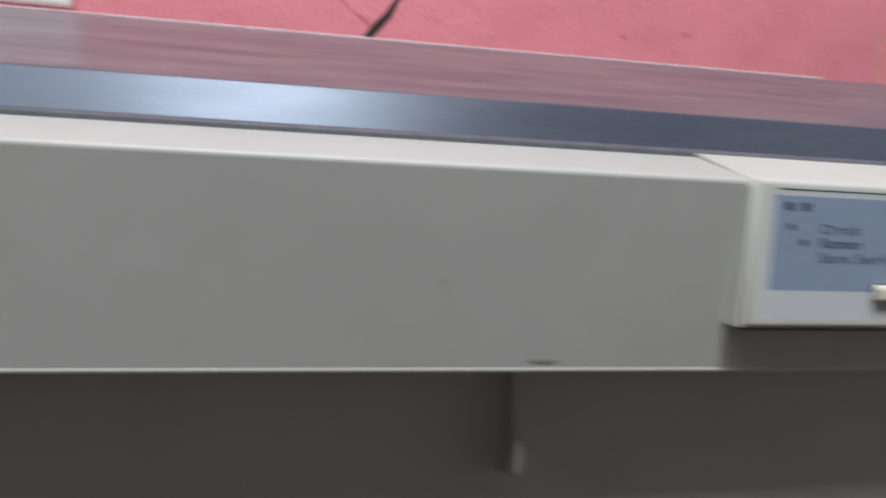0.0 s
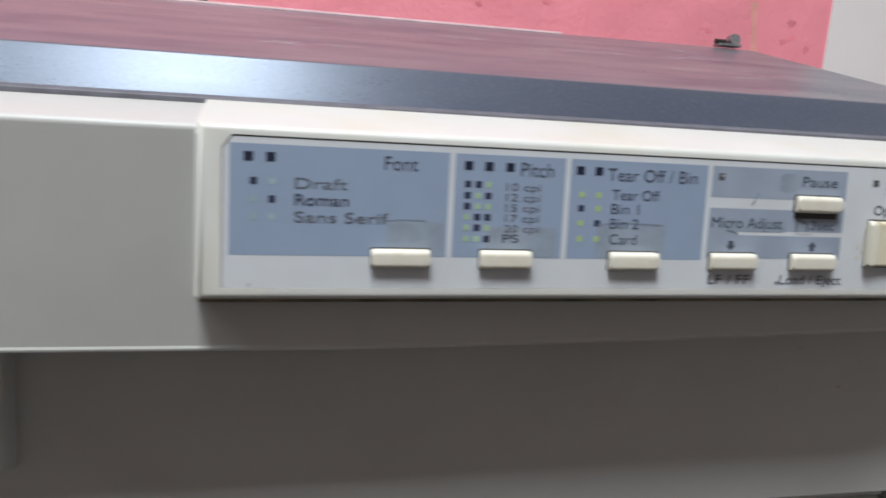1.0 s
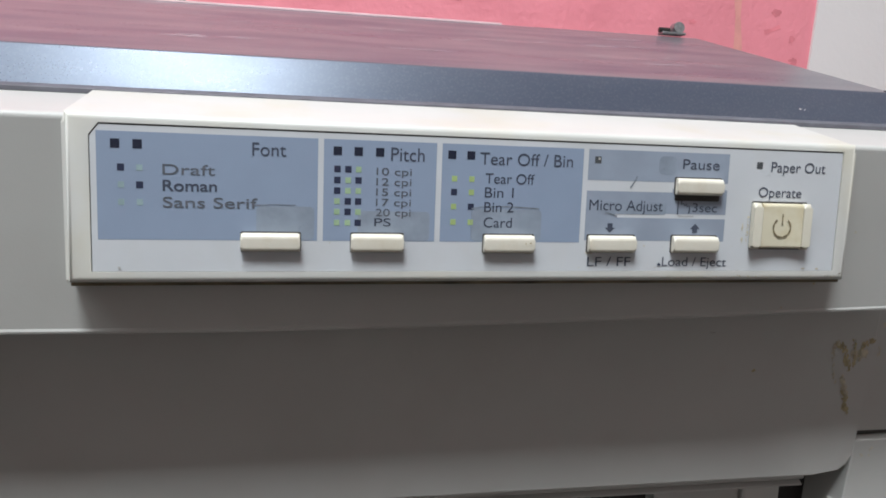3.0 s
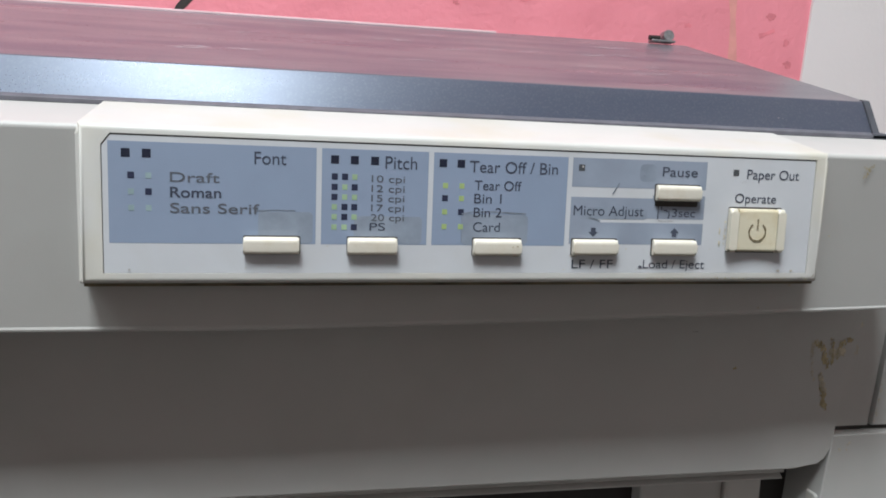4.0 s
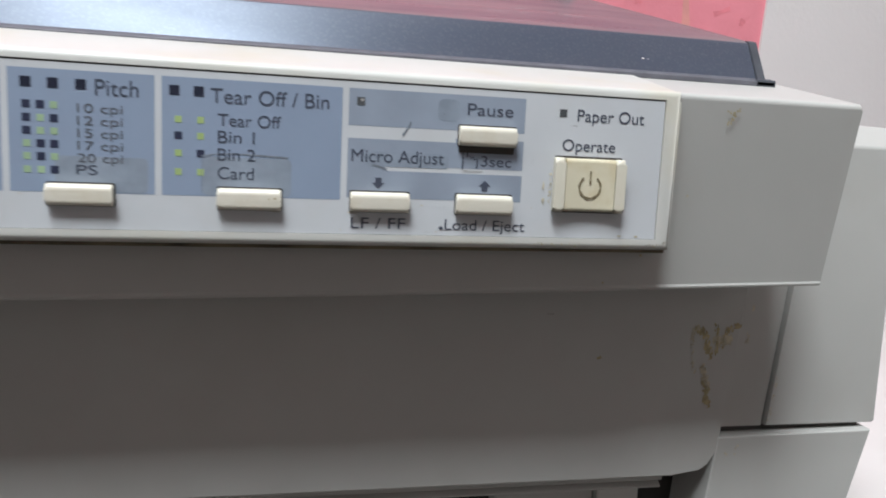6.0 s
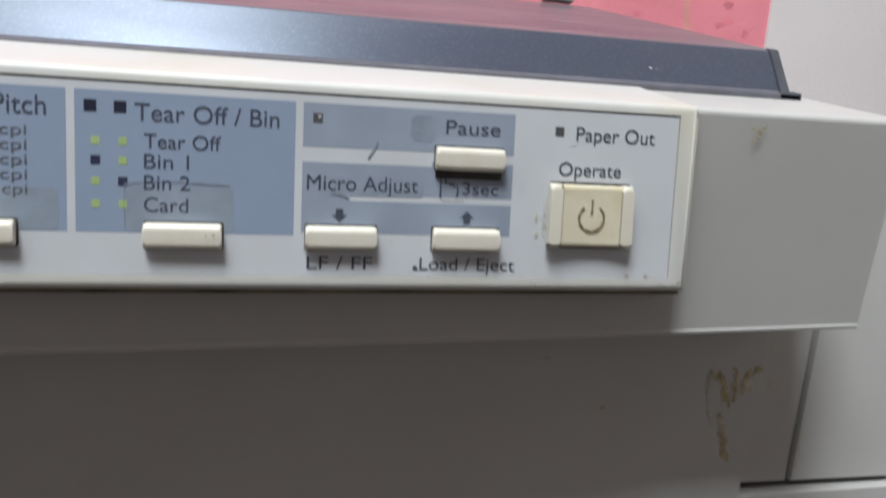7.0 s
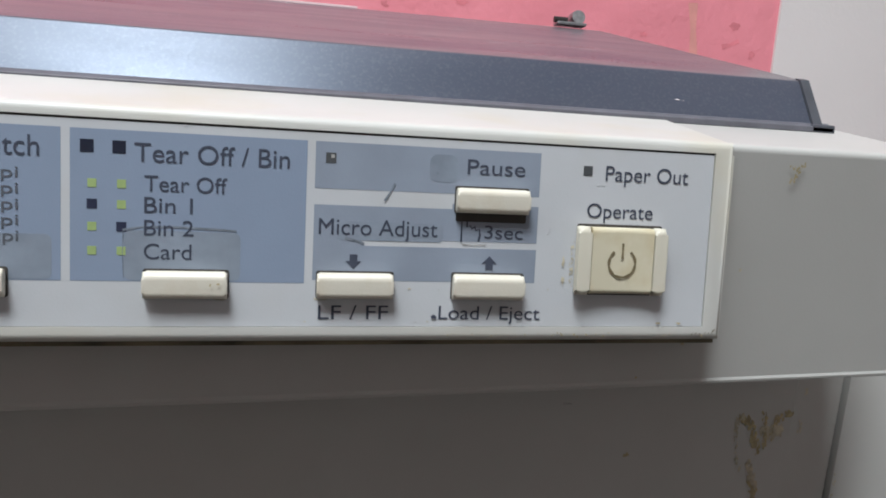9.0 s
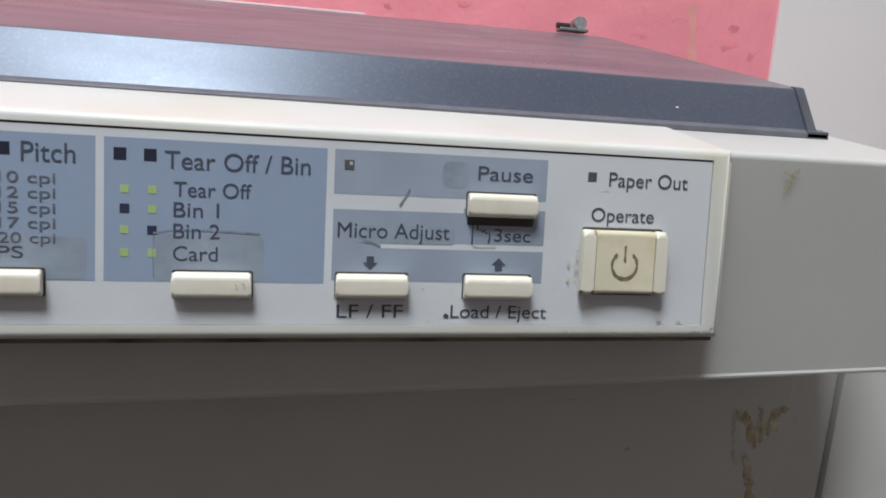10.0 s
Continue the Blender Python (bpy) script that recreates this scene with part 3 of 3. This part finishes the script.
# arrows and the pointing sign
for cx, up in ((0.2828, -1), (0.3080, 1)):
    zc = 0.8953
    pts = [(cx - 0.0014, zc), (cx, zc + up * 0.0014), (cx + 0.0014, zc), (cx + 0.0007, zc), (cx + 0.0007, zc - up * 0.0012), (cx - 0.0007, zc - up * 0.0012), (cx - 0.0007, zc)]
    part("arrow", along_y(pts, TY, FY), INK, panel)
hand = [(0.3024, 0.8992), (0.3024, 0.9036), (0.3029, 0.9041), (0.3034, 0.9036), (0.3034, 0.9020), (0.3041, 0.9023), (0.3043, 0.9017), (0.3049, 0.9021),
        (0.3051, 0.9014), (0.3058, 0.9017), (0.3059, 0.9005), (0.3057, 0.8995)]
part("pointing_sign", ribbon(hand, 0.0004, lambda z: FY, 0.00012), INK, panel)
part("pointing_sign", ribbon([(0.3026, 0.8988), (0.3048, 0.8987), (0.3072, 0.8988)], 0.00022, lambda z: FY, 0.00012), SCUFF, panel)

# keys
KY = 0.2104


def key(x0, x1, z0, z1):
    prof = rounded([(KY, z1 - 0.0001, 0.0021), (KY + 0.0003, z0, 0.0016), (FY, z0 - 0.0001, 0.0), (FY, z1 + 0.0001, 0.0)], 0.0)
    part("key_slot", along_y(rect(x0 - 0.00015, x1 + 0.0002, z0 - 0.0002, z1 + 0.0004, 0.0005), FY - 0.0002, FY), GAPSHADE, panel)
    smooth(part("key", along_x(prof, x0, x1, 0.0006), KEYCAP, panel, "cream key"), 50)


for x0, x1, z0, z1 in ((0.1858, 0.2002, 0.8887, 0.8930), (0.2128, 0.2262, 0.8886, 0.8930), (0.2474, 0.2612, 0.8885, 0.8930), (0.2764, 0.2900, 0.8887, 0.8931),
                       (0.3010, 0.3146, 0.8887, 0.8932), (0.3010, 0.3148, 0.9047, 0.9091)):
    key(x0, x1, z0, z1)

# dark rectangle below the Pause key: its cast shadow, painted on the film
part("key_slot", along_y(rect(0.3012, 0.3146, 0.9030, 0.9048, 0.0004), FY - 0.0002, FY), GAPSHADE, panel)

# power key between two ridges
OX0, OX1, OZ0, OZ1 = 0.3245, 0.3426, 0.8900, 0.9030
part("key_slot", along_y(rect(OX0 + 0.0004, OX1 - 0.0002, OZ0 - 0.0002, OZ1 + 0.0004, 0.0006), FY - 0.0002, FY), GAPSHADE, panel)
for x0, x1 in ((OX0, OX0 + 0.0026), (OX1 - 0.0026, OX1)):
    smooth(part("power_key_ridge", along_x(rounded([(0.2102, OZ1, 0.0018), (0.2102, OZ0, 0.001), (FY, OZ0, 0.0), (FY, OZ1, 0.0)], 0.0), x0, x1, 0.0009), RIDGE, panel), 50)
bm = bmesh.new()
N = 9
cols = []
for i in range(N + 1):
    t = i / N
    x = OX0 + 0.0028 + t * (OX1 - OX0 - 0.0056)
    hollow = 0.2108 - 0.0004 * (2 * t - 1) ** 2
    cols.append([(x, y, z) for y, z in rounded([(hollow, OZ1 - 0.0001, 0.0018), (hollow, OZ0 + 0.0002, 0.0010), (FY, OZ0 + 0.0002, 0.0), (FY, OZ1 - 0.0001, 0.0)], 0.0)])
vv = [[bm.verts.new(c) for c in col] for col in cols]
k = len(vv[0])
for a, b in zip(vv, vv[1:]):
    for i in range(k):
        bm.faces.new((a[i], b[i], b[(i + 1) % k], a[(i + 1) % k]))
bm.faces.new(vv[0])
bm.faces.new(vv[-1][::-1])
smooth(part("power_key", bm, POWERKEY, panel, "yellowed power key"), 50)
cx, cz = (OX0 + OX1) / 2, 0.8962
ring = [(cx + 0.0027 * math.sin(a), cz + 0.0027 * math.cos(a)) for a in [radians(38 + i * 284 / 26) for i in range(27)]]
part("power_sign", ribbon(ring, 0.0006, lambda z: 0.2107, 0.00012), SIGNBROWN, panel)
part("power_sign", ribbon([(cx, cz + 0.0008), (cx, cz + 0.0022), (cx, cz + 0.0038)], 0.0006, lambda z: 0.2107, 0.00012), SIGNBROWN, panel)

# the panel's face widens slightly towards its far end
for ob in (panel, *panel.children):
    for v in ob.data.vertices:
        v.co.z -= (0.9135 - v.co.z) * 0.035 * min(1.0, max(0.0, (0.30 - v.co.x) / 0.15))

# ---- dirt and wear on the shell ----
def film_y(z):
    return FY - 0.0001


def key_y(z):
    return KY - 0.0001


def strip_y(z):
    return 0.2588


def base_y(z):
    return 0.2545


def tower_y(z):
    return 0.2572


def low_pt(x, z):
    """A place on the lower cover."""
    return 0.2735 + (x - 0.272) * 1.02, 0.911 + (z - 0.911) * 1.02


for pts, w, f, m in (
        ([(0.3893, 0.8368), (0.3882, 0.8420), (0.3877, 0.8495), (0.3890, 0.8514), (0.3910, 0.8508)], 0.0012, cover_y, STAINLITE),
        ([(0.3890, 0.8510), (0.3912, 0.8504), (0.3930, 0.8470), (0.3944, 0.8420)], 0.0020, cover_y, STAIN),
        ([(0.3962, 0.8428), (0.3966, 0.8470), (0.3962, 0.8522)], 0.0012, cover_y, STAIN),
        ([(0.3984, 0.8450), (0.3992, 0.8490), (0.4004, 0.8508), (0.4030, 0.8518), (0.4042, 0.8522)], 0.0014, cover_y, STAIN),
        ([(0.3950, 0.8475), (0.3985, 0.8470), (0.4012, 0.8480)], 0.0022, cover_y, STAINLITE),
        ([(0.3916, 0.8390), (0.3932, 0.8350), (0.3940, 0.8325)], 0.0018, cover_y, STAINLITE),
        ([(0.3926, 0.8340), (0.3944, 0.8318), (0.3938, 0.8290), (0.3952, 0.8262)], 0.0018, cover_y, STAIN),
        ([(0.4135, 0.8480), (0.4140, 0.8455), (0.4138, 0.8440)], 0.0013, strip_y, STAINLITE),
        ([(0.4150, 0.8568), (0.4148, 0.8555)], 0.0011, strip_y, STAINLITE),
        ([(0.4115, 0.8102), (0.4103, 0.8092), (0.4101, 0.8078), (0.4108, 0.8066)], 0.0010, base_y, STAINLITE),
        ([(0.4068, 0.8078), (0.4074, 0.8070)], 0.0009, base_y, STAINLITE),
        ([(0.4252, 0.8330), (0.4248, 0.8260), (0.4240, 0.8170)], 0.0011, tower_y, STAIN),
        ([(0.3702, 0.9166), (0.3722, 0.9158), (0.3742, 0.9168)], 0.0010, face_y, STAIN),
        ([(0.3724, 0.9165), (0.3721, 0.9145), (0.3716, 0.9128)], 0.0012, face_y, STAIN),
        ([(0.2880, 0.9062), (0.2890, 0.9078), (0.2898, 0.9094)], 0.0005, lambda z: FY - 0.00004, CREASE)):
    if f is cover_y:
        pts = [low_pt(*q) for q in pts]
    if f in (cover_y, face_y, strip_y, base_y, tower_y):
        part("stain_mark", smear(pts, 90 if f is cover_y else 22, w * (0.72 if f is cover_y else 0.55), f, len(pts)), m, printer)
    else:
        part("stain_mark", ribbon(pts, w, f), m, printer)
for x, z, rx, rz, f, m, s in ((0.3565, 0.8420, 0.0010, 0.0007, cover_y, STAIN, 1), (0.3397, 0.8558, 0.0014, 0.0005, cover_y, SCUFF, 2),
                              (0.0930, 0.8684, 0.0050, 0.0006, face_y, SCUFF, 3), (0.0640, 0.8900, 0.0005, 0.0007, face_y, SCUFF, 4),
                              (0.3530, 0.8785, 0.0005, 0.0004, face_y, STAIN, 5), (0.3436, 0.8709, 0.0004, 0.0003, face_y, STAIN, 6),
                              (0.3634, 0.8946, 0.0004, 0.0004, face_y, STAINLITE, 26),
                              (0.2979, 0.8852, 0.0006, 0.0005, film_y, INK, 7), (0.3474, 0.8843, 0.0005, 0.0003, film_y, STAIN, 8),
                              (0.3430, 0.8843, 0.0006, 0.0002, film_y, STAIN, 9), (0.1575, 0.8836, 0.0004, 0.0004, film_y, SCUFF, 10),
                              (0.3225, 0.8960, 0.0003, 0.0012, film_y, STAINLITE, 21), (0.3226, 0.8925, 0.0004, 0.0008, film_y, STAINLITE, 22),
                              (0.2585, 0.8908, 0.0002, 0.0003, key_y, STAIN, 23), (0.2598, 0.8910, 0.0004, 0.0002, key_y, STAIN, 24)):
    if f is cover_y:
        x, z = low_pt(x, z)
    part("stain_mark", blot(x, z, rx, rz, f, s), m, printer)

# fine wear of the label film and grime round the keys
for pts, w, m in (([(0.3284, 0.9107), (0.3291, 0.9109), (0.3300, 0.9107)], 0.0002, FILMWEAR), ([(0.3190, 0.9012), (0.3195, 0.9018), (0.3194, 0.9024)], 0.0002, FILMWEAR),
                  ([(0.2612, 0.8884), (0.2606, 0.8879), (0.2590, 0.8880)], 0.0003, STAINLITE), ([(0.2760, 0.8884), (0.2768, 0.8881), (0.2782, 0.8882)], 0.0003, STAINLITE)):
    part("film_scuff", ribbon(pts, w, film_y, 0.0), m, panel)
rng = random.Random(8)
for k in range(26):
    x, z = rng.uniform(0.155, 0.352), rng.choice((0.8842, 0.8846, 0.9176, 0.8904))
    part("film_scuff", blot(x, z + rng.uniform(-0.0003, 0.0003), rng.uniform(0.0001, 0.0004), rng.uniform(0.0001, 0.00018), film_y, k + 40, 0.0), rng.choice((FILMWEAR, STAINLITE)), panel)
for k in range(3):
    part("film_scuff", smear([(OX0 - 0.0004, OZ0 + 0.001), (OX0 - 0.0003, OZ1 - 0.003)], 12, 0.0005, film_y, 60 + k, 0.0), STAINLITE, panel)

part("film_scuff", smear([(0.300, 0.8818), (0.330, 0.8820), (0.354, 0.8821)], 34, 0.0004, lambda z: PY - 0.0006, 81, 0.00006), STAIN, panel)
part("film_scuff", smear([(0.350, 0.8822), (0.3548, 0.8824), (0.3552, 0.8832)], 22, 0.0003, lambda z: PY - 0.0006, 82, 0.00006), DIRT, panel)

# ---- wall marks ----


def wall_y(z):
    return 0.755


for pts, w, m in (([(0.125, 1.085), (0.119, 1.076), (0.1115, 1.062), (0.101, 1.050), (0.091, 1.038), (0.083, 1.019), (0.080, 0.99)], 0.0085, DARK),
                  ([(0.055, 1.080), (0.070, 1.069), (0.082, 1.060), (0.096, 1.050)], 0.004, PINKDARK),
                  ([(0.648, 1.090), (0.650, 1.065), (0.652, 1.042), (0.653, 1.02)], 0.011, RUST),
                  ([(0.682, 1.051), (0.690, 1.0535), (0.700, 1.058)], 0.006, PINKDARK)):
    part("wall_crack", ribbon(pts, w, wall_y, 0.0004), m, wall_back)
# chips are flat blots; the shade in their dents is the darker pink
for x, z, rx, rz, s in ((0.694, 1.071, 0.007, 0.004, 11), (0.719, 1.0235, 0.006, 0.005, 12), (0.599, 1.056, 0.005, 0.003, 13), (0.42, 1.07, 0.006, 0.003, 14),
                        (0.715, 1.045, 0.004, 0.006, 15), (0.35, 1.062, 0.004, 0.003, 16)):
    part("wall_chip", blot(x, z, rx, rz, wall_y, s, 0.0004), PINKDARK, wall_back)
# white patch of unknown kind; its plate form and rockers are made up
plate = tagged(new("switch_plate"), "white plate of made-up form on the pink wall", "switch")
part("plate", box(-0.300, -0.163, 0.743, 0.755, 1.041, 1.180, 0.003), LAMPBODY, plate)
for sx in (-0.265, -0.215):
    part("rocker", box(sx - 0.012, sx + 0.012, 0.738, 0.744, 1.085, 1.135, 0.002), LAMPBODY, plate)
